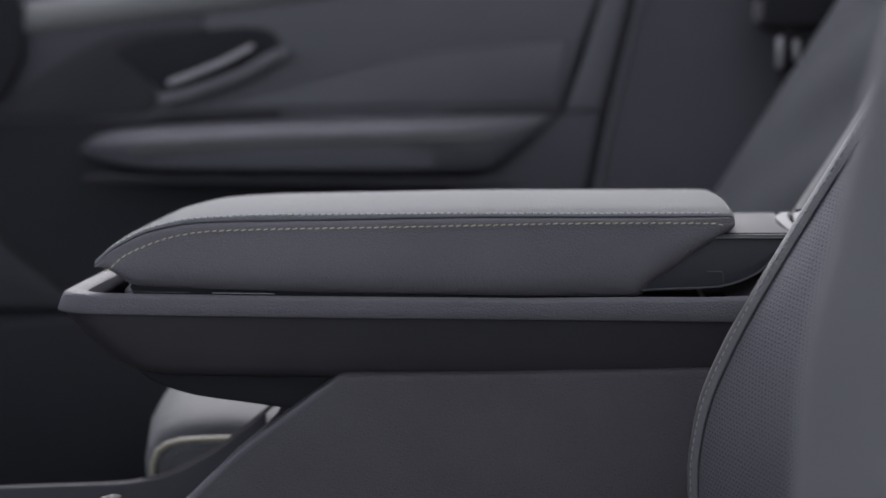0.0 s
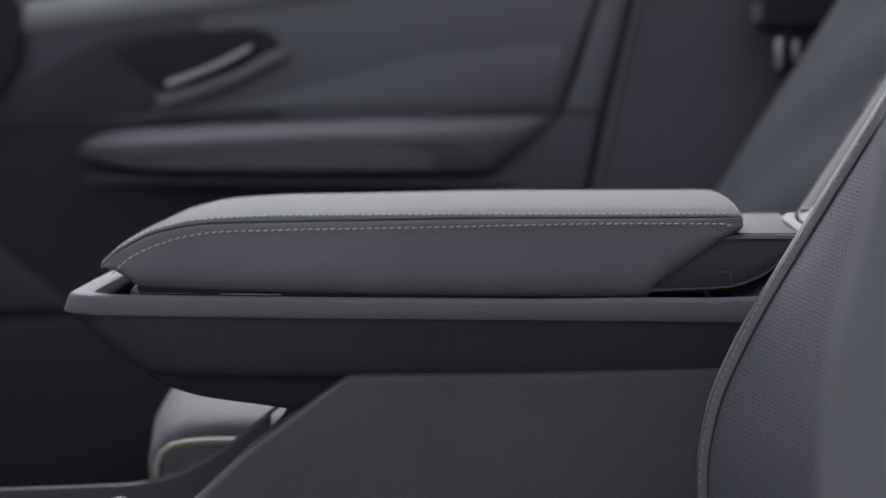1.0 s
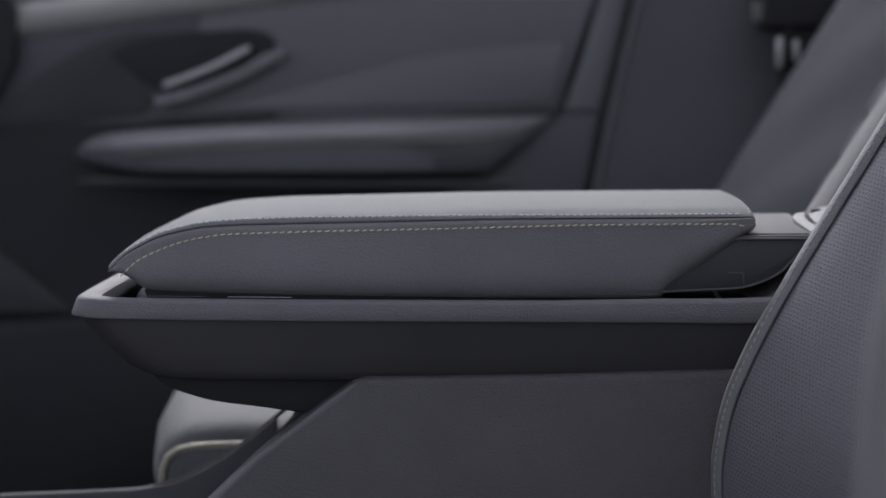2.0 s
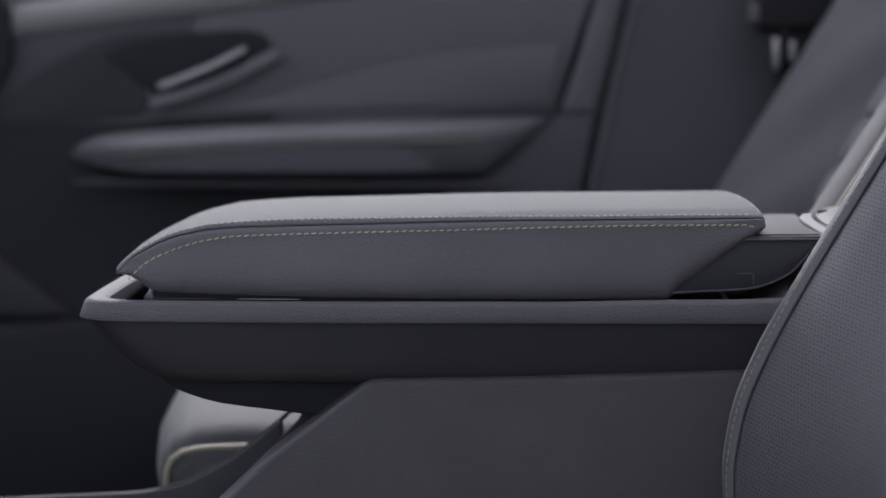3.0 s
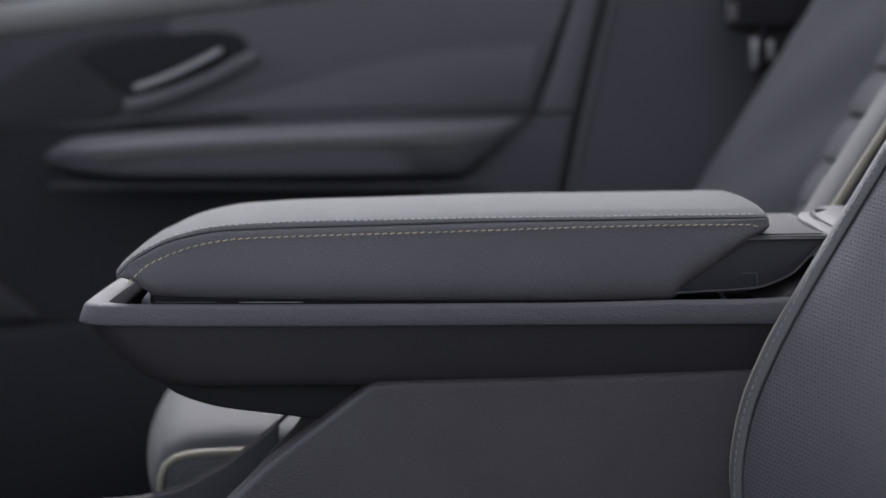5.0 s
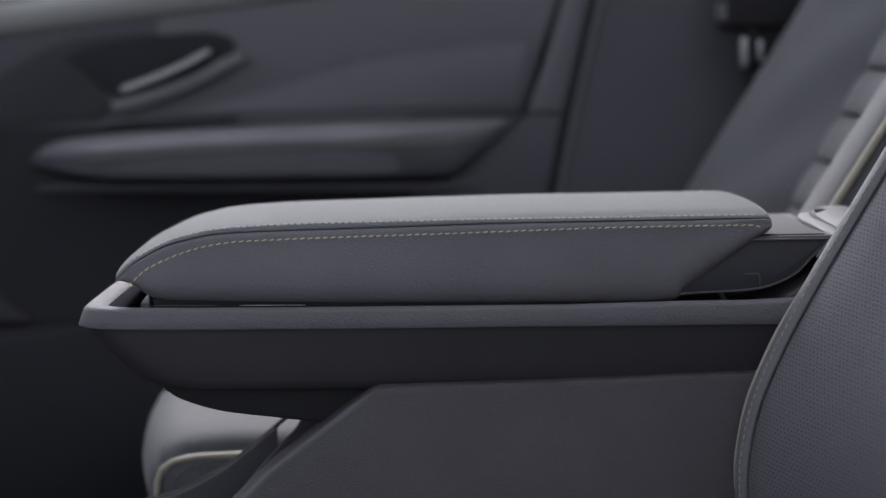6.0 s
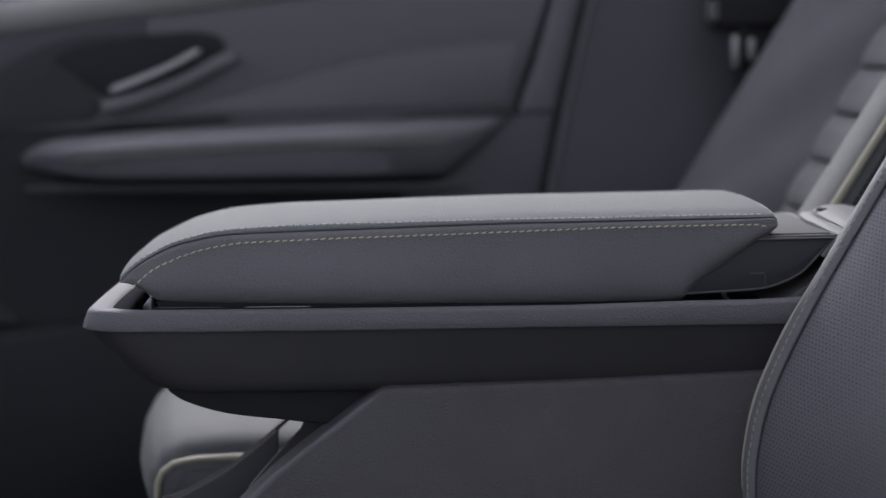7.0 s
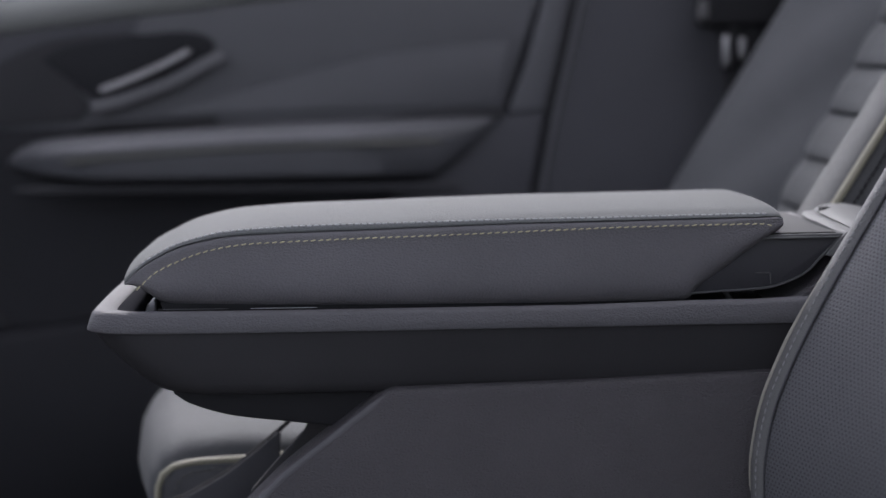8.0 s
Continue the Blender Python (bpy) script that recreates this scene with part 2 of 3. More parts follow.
def stitches(path, pitch, length, radius, slant=0.0, seed=1):
    """A row of short threads that dive into the cover at both ends."""
    rng = random.Random(seed)
    total = sum((Vector(b) - Vector(a)).length for a, b in zip(path, path[1:]))
    pts = spline(path, max(3, int(total / pitch)))
    bm = bmesh.new()
    for i in range(len(pts) - 1):
        d = (pts[i + 1] - pts[i]).normalized()
        out = Vector((0, 0, 1)) * slant * length
        c = pts[i] + Vector((0, rng.uniform(-1, 1), rng.uniform(-1, 1))) * radius * 0.12
        a, b = c - d * length / 2 - out / 2, c + d * length / 2 + out / 2
        tube([a, a.lerp(b, 0.25), a.lerp(b, 0.75), b], radius * rng.uniform(0.9, 1.1), 5, bm)
    return bm


# ---- the car's shell ----
def shell():
    ground = bmesh.new()
    bmesh.ops.create_grid(ground, x_segments=4, y_segments=4, size=400)
    bmesh.ops.translate(ground, vec=(0, 0, -0.35), verts=ground.verts)
    tagged(part("ground", ground, ASPHALT), "dark grey asphalt under the car", "ground", kind="structure")
    tagged(part("floor", block(-1.2, 1.3, -0.72, 0.9, -0.352, 0.0), CARPET), "black carpet of the car floor", "floor", kind="structure")
    tagged(part("wall_front", block(-1.25, -1.2, -0.72, 0.9, -0.04, 0.8), DOOR_DARK), "dark bulkhead below the windscreen", "wall", kind="structure")
    tagged(part("wall_rear", block(1.3, 1.35, -0.72, 0.9, -0.04, 1.3), DOOR_DARK), "dark rear bulkhead", "wall", kind="structure")
    # unseen roof, with an assumed opening for the added overhead fill lamp
    roof = block(-0.75, 0.22, -0.72, 0.8, 1.28, 1.31)
    tagged(part("ceiling", roof, LINER), "unseen grey cloth headliner round an assumed roof opening", "ceiling", kind="structure")
    for b in (block(0.98, 1.35, -0.72, 0.8, 1.28, 1.31), block(0.22, 0.98, -0.72, -0.4, 1.28, 1.31), block(0.22, 0.98, 0.4, 0.8, 1.28, 1.31)):
        tagged(part("ceiling", b, LINER), "unseen grey cloth headliner round an assumed roof opening", "ceiling", kind="structure")


shell()

# ---- passenger door ----
def passenger_door():
    door = thing("passenger_door", (0, 0.85, 0.1), "closed passenger door with dark grey soft trim and chrome handle", "car door")
    y = 0.81
    # upper skin, leaning outwards a little, cut by the slanted rear edge
    skin = slab([(-0.75, 0.575), (0.119, 0.577), (0.163, 0.705), (0.168, 0.72), (-0.75, 0.72)], y, y + 0.05, 0.004)
    part("upper_panel", skin, DOOR_SKIN, door)
    # ledge under the window, rising to the rear; window light is put into its colour
    rings = []
    for x in np.linspace(-0.8, 0.165, 24):
        z = along([(-0.8, 0.63), (-0.53, 0.673), (-0.455, 0.684), (-0.377, 0.692), (-0.299, 0.701), (-0.221, 0.709), (-0.135, 0.718), (0.0, 0.730), (0.2, 0.742)], x)
        rings.append([(x, y + 0.004, z - 0.014), (x, y - 0.006, z - 0.008), (x, y - 0.011, z), (x, y - 0.011, z + 0.010), (x, y - 0.004, z + 0.022), (x, y + 0.012, z + 0.038), (x, y + 0.035, z + 0.05), (x, y + 0.09, z + 0.056), (x, y + 0.09, z - 0.014)])
    part("window_ledge", loft(rings, closed=True, caps=True), LEDGE, door, "grey ledge below the window, paled for the window light", 60)
    # lower inset, raised towards the armrest
    upper = [tuple(p) for p in spline([(0.133, 0.66), (0.05, 0.656), (-0.03, 0.647), (-0.10, 0.630), (-0.17, 0.612), (-0.25, 0.594)], 20)]
    inset = slab([(-0.26, 0.588), (0.117, 0.590)] + upper, y - 0.0035, y + 0.02, 0.003)
    part("inset_panel", inset, DOOR_SKIN, door)
    # scoop behind the handle: a flat slab whose dark colour stands for its shade
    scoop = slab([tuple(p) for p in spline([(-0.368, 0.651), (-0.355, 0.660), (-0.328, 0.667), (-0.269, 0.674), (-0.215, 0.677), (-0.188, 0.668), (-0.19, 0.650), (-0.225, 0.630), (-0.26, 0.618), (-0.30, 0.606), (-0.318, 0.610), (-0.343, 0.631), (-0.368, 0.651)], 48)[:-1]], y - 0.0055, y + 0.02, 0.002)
    part("handle_recess_shade", scoop, DOOR_DARK, door, "flat panel coloured dark for the shaded handle recess")
    lever = []
    for p in spline([(-0.307, 0.617), (-0.285, 0.624), (-0.25, 0.6375), (-0.228, 0.648), (-0.211, 0.657)], 18):
        lever.append((p[0], y - 0.016, p[1]))
    part("door_handle", tube(lever, 0.0041, 12, flat=0.8), HANDLE, door, "satin chrome pull handle")
    lip = []
    for p in spline([(-0.318, 0.598), (-0.28, 0.607), (-0.23, 0.624), (-0.20, 0.639), (-0.175, 0.650)], 18):
        lip.append((p[0], y - 0.012, p[1]))
    part("handle_bezel", tube(lip, 0.0082, 12), REST, door, "grey rounded bezel below the handle")
    # slots above the armrest
    for x0, x1, z in ((-0.33, -0.186, 0.583), (-0.018, 0.122, 0.583)):
        part("slot", slab([(x0, z - 0.004), (x1, z - 0.004), (x1, z + 0.004), (x0 + 0.03, z + 0.001)], y - 0.009, y + 0.01, 0.001), DOOR_MID, door)
    # armrest with a blunt front and a slanted rear end
    rings, lower = [], []
    for x in np.linspace(-0.408, 0.118, 44):
        s = min(1.0, max(0.02, (x + 0.408) / 0.09)) ** 0.6
        e = min(1.0, max(0.0, (0.118 - x) / 0.075))
        top = along([(-0.408, 0.546), (-0.397, 0.556), (-0.375, 0.565), (-0.33, 0.570), (-0.273, 0.573), (-0.151, 0.577), (0.12, 0.580)], x)
        foot = along([(-0.408, 0.529), (-0.30, 0.5245), (-0.15, 0.521), (0.12, 0.518)], x)
        low = foot + (1 - s) * 0.012 + (1 - e) * (top - 0.004 - foot)
        fade = min(1.0, max(0.0, (0.118 - x) / 0.19))
        dep = 0.075 * s * (0.10 + 0.90 * math.sin(fade * math.pi / 2))
        h = top - low
        mid = top - min(0.021, h * 0.5)
        rings.append([(x, y + 0.01, top), (x, y - dep * 0.45, top - 0.001 * s), (x, y - dep * 0.8, top - 0.006 * s), (x, y - dep, top - min(0.014, h * 0.38)), (x, y - dep * 0.985, mid), (x, y + 0.01, mid)])
        lower.append([(x, y + 0.01, mid - 0.0006), (x, y - dep * 0.955, mid - 0.0006), (x, y - dep * 0.95, mid - (mid - low) * 0.3), (x, y - dep * 0.9, low + (mid - low) * 0.15), (x, y - dep * 0.75, low), (x, y + 0.01, low)])
    rest = part("armrest", loft(rings, closed=True, caps=True), REST, door, "padded grey door armrest", 50)
    part("armrest_base", loft(lower, closed=True, caps=True), DOOR_SKIN, door, "dark base of the door armrest", 50)
    stripe = [(x, y - 0.0725, along([(-0.4, 0.540), (-0.273, 0.550), (-0.151, 0.5545), (0.05, 0.557)], x)) for x in np.linspace(-0.34, 0.05, 24)]
    part("armrest_seam", tube(stripe, 0.0024, 8), OLIVE, rest, "faint olive seam on the armrest")
    # lower door: pocket lip, kick panel
    lip2 = [(x, y - 0.054, along([(-0.40, 0.516), (-0.30, 0.515), (-0.15, 0.512), (0.05, 0.508)], x)) for x in np.linspace(-0.395, 0.07, 20)]
    part("pocket_lip", tube(lip2, 0.0050, 10), DOOR_MID, door)
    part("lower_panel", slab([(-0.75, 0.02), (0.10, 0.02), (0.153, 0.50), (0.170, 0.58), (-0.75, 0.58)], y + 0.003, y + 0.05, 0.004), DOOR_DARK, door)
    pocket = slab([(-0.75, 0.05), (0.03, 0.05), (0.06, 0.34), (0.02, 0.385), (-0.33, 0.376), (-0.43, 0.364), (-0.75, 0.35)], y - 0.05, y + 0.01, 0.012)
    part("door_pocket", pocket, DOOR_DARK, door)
    arc = spline([(-0.50, 0.581), (-0.485, 0.599), (-0.459, 0.6205), (-0.4265, 0.642), (-0.3816, 0.664), (-0.345, 0.673), (-0.306, 0.676), (-0.262, 0.677)], 28)
    part("front_trim", slab([tuple(p) for p in arc] + [(-0.30, 0.660), (-0.335, 0.648), (-0.335, 0.624), (-0.318, 0.600), (-0.332, 0.586), (-0.41, 0.581)], y - 0.0045, y + 0.02, 0.002), DOOR_MID, door, "dark front section of the door trim")
    part("front_corner", slab([(-0.75, 0.581), (-0.42, 0.581), (-0.29, 0.64), (-0.262, 0.70), (-0.40, 0.70), (-0.75, 0.64)], y - 0.002, y + 0.02, 0.002), PILLAR, door, "dark grey corner below the window ledge")
    part("kick_panel", slab([(-0.75, 0.367), (-0.41, 0.367), (-0.44, 0.392), (-0.52, 0.46), (-0.75, 0.50)], y - 0.012, y + 0.01, 0.006), DOOR_MID, door)
    part("rear_corner", slab([(0.0, 0.30), (0.12, 0.30), (0.149, 0.50), (0.1655, 0.581), (0.108, 0.581), (0.075, 0.545), (0.04, 0.515), (0.0, 0.505)], y - 0.003, y + 0.02, 0.002), PILLAR, door)
    part("outer_skin", block(-0.8, 0.19, y + 0.05, y + 0.075, 0.0, 0.735, 0.003), DOOR_DARK, door)
    # rear frame strip
    frame_strip = slab([(0.1255, 0.582), (0.1660, 0.582), (0.1805, 0.64), (0.1955, 0.702), (0.2045, 0.74), (0.177, 0.74), (0.1655, 0.702), (0.146, 0.636)], y - 0.004, y + 0.04, 0.004)
    part("frame_strip", frame_strip, DOOR_SKIN, door)
    return door


passenger_door()


def pillar():
    # Unseen backing, added to stop light leaking through the door gaps.
    backing = part("wall_leak_block", block(-0.8, 1.3, 0.89, 0.92, -0.04, 0.75, 0.003), DOOR_DARK)
    tagged(backing, "unseen dark backing that blocks light behind the door", "wall", kind="structure")
    post = thing("pillar_trim", (0.3, 0.86, 0.0), "dark grey plastic trim of the door pillar", "pillar trim", "structure")
    part("weatherstrip", slab([(0.10, 0.0), (0.19, 0.0), (0.19, 0.44), (0.21, 0.58), (0.245, 0.74), (0.19, 0.74), (0.150, 0.58), (0.11, 0.44)], 0.824, 0.86, 0.002), DOOR_MID, post, "black rubber door seal")
    part("pillar_edge", tube([(0.1505, 0.817, 0.44), (0.1625, 0.817, 0.50), (0.1755, 0.817, 0.56), (0.1895, 0.817, 0.62), (0.2095, 0.817, 0.702), (0.219, 0.817, 0.74)], 0.005, 10), DOOR_SKIN, post)
    part("pillar_panel", slab([(0.166, 0.0), (0.9, 0.0), (0.9, 1.3), (0.34, 1.3), (0.219, 0.74), (0.2095, 0.702), (0.1895, 0.62), (0.1755, 0.56), (0.1625, 0.50), (0.1505, 0.44)], 0.816, 0.86, 0.004), PILLAR, post)
    front = part("front_pillar_trim", slab([(-0.75, 0.56), (-0.535, 0.575), (-0.49, 0.605), (-0.468, 0.645), (-0.464, 0.70), (-0.50, 0.80), (-0.75, 1.05)], 0.792, 0.86, 0.002), DOOR_DARK)
    tagged(front, "dark plastic trim at the foot of the windscreen pillar", "pillar trim", kind="structure")


pillar()


def seat_belt():
    belt = thing("seat_belt", (0.36, 0.8, 0.62), "black seat belt guide with bright metal tongue on the pillar", "seat belt")
    housing = part("guide_housing", block(0.332, 0.43, 0.745, 0.815, 0.668, 0.76, 0.008), SHADOW_GAP, belt)
    part("guide_button", block(0.325, 0.334, 0.748, 0.765, 0.676, 0.696, 0.002), TRIM, housing, "small grey button")
    tongue = part("tongue", block(0.3475, 0.3555, 0.742, 0.752, 0.626, 0.660, 0.003), HANDLE, belt, "bright metal tongue")
    part("tongue_slot", block(0.3555, 0.364, 0.744, 0.752, 0.63, 0.668, 0.002), SHADOW_GAP, tongue)
    part("tongue_side", block(0.3645, 0.372, 0.742, 0.752, 0.634, 0.657, 0.003), HANDLE, belt, "bright metal tongue")
    part("webbing", block(0.352, 0.392, 0.756, 0.760, 0.02, 0.68, 0.001), SHADOW_GAP, belt, "black woven belt")


seat_belt()

# ---- seats ----
LEAN = 0.545  # how far a backrest goes back for each metre of height


def backrest(seat, ridge, inner, outer, side, perforated, names, outer_ridge=None, edge_cut=None, edge_depth=None, middle=None):
    """A backrest. ridge: (z, x) of the bolster's front along the height; inner and outer: y of the two ridges; side: +1 when inner lies at the smaller y."""
    zs = np.linspace(0.33, 1.0, 44)
    span = abs(outer - inner)

    def rx(z):
        return along(ridge, z) if z < 0.66 else along(ridge, 0.66) + (z - 0.66) * (LEAN if middle is None else 0.64)

    def mx(z):
        """Where the middle of the backrest lies."""
        if middle is None:
            return rx(z)
        return along(middle, z) if z < 0.66 else along(middle, 0.66) + (z - 0.66) * LEAN

    def sheet(cut, depth, zz=zs):
        rings = []
        for z in zz:
            x = rx(z)
            rings.append([(x + d, inner + side * a, z - d * 0.3) for a, d in zip(cut, depth)])
        return loft(rings)

    edge = sheet(edge_cut, edge_depth) if edge_cut else sheet([-0.030, -0.026, -0.018, -0.010, -0.003, 0.002, 0.0055, 0.0085, 0.0093], [0.07, 0.03, 0.0125, 0.004, 0.0005, 0.0006, 0.0022, 0.0042, 0.0065])
    # The driver's edge gets the paler leather that stands for light on it.
    rim_edge = part("bolster_edge", edge, BOLSTER if middle else EDGE, seat, names[0], 60)
    face = sheet([0.0587, 0.0585, 0.065, 0.085, 0.105, 0.12, 0.135, 0.145, 0.15, 0.154], [0.03, 0.028, 0.030, 0.042, 0.055, 0.066, 0.075, 0.08, 0.088, 0.1]) if middle else sheet([0.0095, 0.0120, 0.0160, 0.030, 0.055, 0.085, 0.115, 0.14, 0.15, 0.154], [0.0066, 0.0070, 0.0085, 0.0160, 0.033, 0.052, 0.067, 0.078, 0.088, 0.1])
    part("bolster_face", face, PERF if perforated else SEAT, seat, names[1], 60)
    # flutes across the middle
    for k in range(15):
        z0, z1 = 0.378 + k * 0.0415, 0.378 + (k + 1) * 0.0415
        rings = []
        for s in np.linspace(0, 1, 9):
            z = z0 + (z1 - z0) * s
            puff = 0.010 * (1 - (2 * s - 1) ** 4) ** 0.8
            x = mx(z)
            rings.append([(x + d - puff * w, inner + side * q, z) for q, d, w in zip(np.linspace(0.152, span - 0.152, 9), [0.088, 0.084, 0.083, 0.083, 0.083, 0.083, 0.083, 0.084, 0.088], [-0.2, 0.75, 1, 1, 1, 1, 1, 0.75, -0.2])])
        part("flute", loft(rings), SEAT, seat)
    fold = 0.0 if perforated else 0.006  # soft creases in the leather

    def far_sheet(cut, depth):
        rings = []
        for z in zs:
            x = mx(z)
            fwd = (mx(min(z, 0.69)) - along(outer_ridge, min(z, 0.69))) if outer_ridge else 0.0
            rings.append([(x + d + fold * math.sin(z * 42 - q * 46) * max(0.0, min(1.0, (q - 0.03) / 0.05)) * (1.0 if q < 0.145 else 0.0) - fwd * max(0.0, 1 - max(0.0, q) / 0.154) ** 0.8, inner + side * (span - q), z - d * 0.3) for q, d in zip(cut, depth)])
        return loft(rings)

    across = [0.154] + [0.15 - 0.009 * k for k in range(17)]
    far_face = far_sheet(across, [0.1 * (q / 0.154) ** 1.5 for q in across])
    part("outer_bolster_face", far_face, SEAT if not perforated else SMOOTH_LEATHER, seat, "", 60)
    far_edge = far_sheet([0.006, 0.0, -0.008, -0.018, -0.026, -0.03], [0.00077, 0.0, 0.003, 0.012, 0.03, 0.07])
    part("outer_bolster_edge", far_edge, SEAT if not perforated else EDGE, seat, "", 60)
    # shell behind
    rings = []
    for z in zs:
        x = rx(z)
        rings.append([(x + 0.07, inner - side * 0.0302, z - 0.02), (x + 0.13, inner - side * 0.028, z - 0.02), (x + 0.17, inner + side * 0.03, z - 0.02), (x + 0.17, outer - side * 0.03, z - 0.02), (x + 0.13, outer + side * 0.028, z - 0.02), (x + 0.07, outer + side * 0.0302, z - 0.02)])
    part("back_shell", loft(rings), SEAT_DARK, seat, "dark rear shell of the backrest", 60)
    return rx, rim_edge


def driver_seat():
    seat = thing("driver_seat", (0.3, -0.32, 0.0), "grey leather driver seat with perforated bolster and stitched edge", "car seat")
    ridge = [(0.25, 0.2006), (0.33, 0.192), (0.385, 0.189), (0.41, 0.1913), (0.435, 0.197), (0.46, 0.2073), (0.485, 0.2197), (0.51, 0.2336), (0.54, 0.2514), (0.575, 0.2727), (0.615, 0.297), (0.66, 0.3243), (0.7, 0.3486)]
    rx, edge = backrest(seat, ridge, -0.059, -0.515, -1, True, ("grey leather edge of the bolster", "finely perforated grey leather"),
                  [(0.25, 0.19), (0.40, 0.190), (0.481, 0.191), (0.544, 0.195), (0.588, 0.205), (0.642, 0.217), (0.70, 0.235)])
    row = [(rx(z) + 0.0020, -0.059 - 0.0051, z) for z in np.linspace(0.34, 0.66, 40)]
    part("bolster_stitching", stitches(row, 0.0052, 0.0034, 0.0005), DULL_THREAD, edge, "pale dashed stitching")
    seam = [(rx(z) + 0.0064, -0.059 - 0.0095, z) for z in np.linspace(0.34, 0.66, 60)]
    part("bolster_seam", tube(seam, 0.0008, 6), SEAT_DARK, edge, "dark seam beside the stitching")
    # Piping along the lit edge; its pale colour includes the highlight.
    cord = [(rx(z) + 0.0034 + 0.06 * max(0.0, z - 0.475), -0.059 + 0.0125, z) for z in np.linspace(0.375, 0.54, 40)]
    part("backrest_piping", tube(cord, 0.0017, 8), BEIGE, seat, "beige piping, paled for the window light on the edge")
    part("seat_cushion", block(-0.28, 0.24, -0.6, -0.06, 0.2, 0.33, 0.03, 4), SMOOTH_LEATHER, seat)
    part("seat_base", block(-0.22, 0.42, -0.56, -0.09, 0.0, 0.21, 0.01), BLACK, seat)
    part("recliner", block(0.3, 0.42, -0.58, -0.08, 0.15, 0.36, 0.02), BLACK, seat)


driver_seat()


def passenger_seat():
    seat = thing("passenger_seat", (0.2, 0.43, 0.0), "grey leather passenger seat with yellow piping and fluted backrest", "car seat")
    ridge = [(0.25, 0.115), (0.33, 0.162), (0.45, 0.2405), (0.53, 0.2930), (0.57, 0.3190), (0.61, 0.3450), (0.66, 0.3775), (0.75, 0.436)]
    middle = [(0.25, 0.16), (0.33, 0.185), (0.508, 0.272), (0.532, 0.285), (0.591, 0.318), (0.645, 0.349), (0.694, 0.376), (0.75, 0.406)]
    rx, _ = backrest(seat, ridge, 0.19, 0.69, 1, False, ("grey leather edge of the bolster", "smooth grey leather bolster"),
                  [(0.25, 0.12), (0.33, 0.168), (0.504, 0.279), (0.556, 0.312), (0.606, 0.344), (0.65, 0.372), (0.70, 0.404)],
                  [-0.030, -0.0298, -0.0288, -0.0265, -0.020, -0.006, 0.010, 0.026, 0.038, 0.046, 0.053, 0.058], [0.09, 0.04, 0.014, 0.0075, 0.0028, 0.0, 0.0002, 0.0012, 0.0035, 0.0070, 0.0150, 0.029], middle)
    cord = [(rx(z) + 0.0065, 0.19 - 0.0285, z - 0.002) for z in np.linspace(0.42, 0.8, 40)]
    part("backrest_piping", tube(cord, 0.0032, 8), PIPING, seat, "pale yellow piping")
    zig = [(rx(z) + 0.019, 0.19 - 0.0300, z - 0.004) for z in np.linspace(0.42, 0.8, 40)]
    part("backrest_stitching", stitches(zig, 0.005, 0.003, 0.0008, 0.5), SHADOW_GAP, seat, "dark stitching beside the piping")
    # cushion, lofted across the seat
    rings = []
    for q, nose, top in ((0.172, -0.202, 0.357), (0.175, -0.206, 0.364), (0.181, -0.210, 0.370), (0.193, -0.213, 0.3745), (0.222, -0.219, 0.378), (0.28, -0.228, 0.381), (0.36, -0.234, 0.381),
                         (0.43, -0.230, 0.380), (0.52, -0.230, 0.381), (0.60, -0.226, 0.381), (0.66, -0.219, 0.378), (0.69, -0.212, 0.371), (0.70, -0.204, 0.357)):
        nose += 0.001
        prof = [(nose + 0.02, 0.25), (nose + 0.012, 0.30), (nose + 0.005, 0.335), (nose, top - 0.045), (nose + 0.003, top - 0.028), (nose + 0.012, top - 0.012), (nose + 0.03, top - 0.003), (nose + 0.06, top), (0.1, top - 0.005), (0.3, top - 0.02), (0.3, 0.25)]
        rings.append([(x, q, z) for x, z in prof])
    cushion = part("seat_cushion", loft(rings, caps=True), SEAT, seat, "", 60)
    cord = [(p[0], 0.1695, p[1]) for p in spline([(-0.196, 0.24), (-0.2, 0.30), (-0.2015, 0.329), (-0.199, 0.345), (-0.190, 0.3540), (-0.17, 0.3577), (-0.138, 0.3587), (0.0, 0.363), (0.28, 0.357)], 60)]
    part("cushion_piping", tube(cord, 0.0026, 8), PIPING, cushion, "pale yellow piping")
    thread = [(p[0], 0.1685, p[1]) for p in spline([(-0.188, 0.338), (-0.182, 0.3465), (-0.168, 0.3505), (-0.138, 0.3520), (-0.05, 0.3545)], 40)]
    part("cushion_stitching", stitches(thread, 0.0052, 0.0034, 0.0007, seed=5), OLIVE, cushion, "dark stitching below the piping")
    part("side_valance", slab([(-0.199, 0.2), (0.3, 0.2), (0.3, 0.354), (-0.13, 0.3578), (-0.17, 0.3568), (-0.189, 0.3525), (-0.198, 0.342)], 0.1695, 0.22, 0.002), SEAT_DARK, seat, "dark side panel below the piping")
    part("seat_base", block(-0.15, 0.35, 0.19, 0.66, 0.0, 0.26, 0.01), BLACK, seat)


passenger_seat()

# ---- centre console ----
NEAR, FAR = -0.027, 0.176


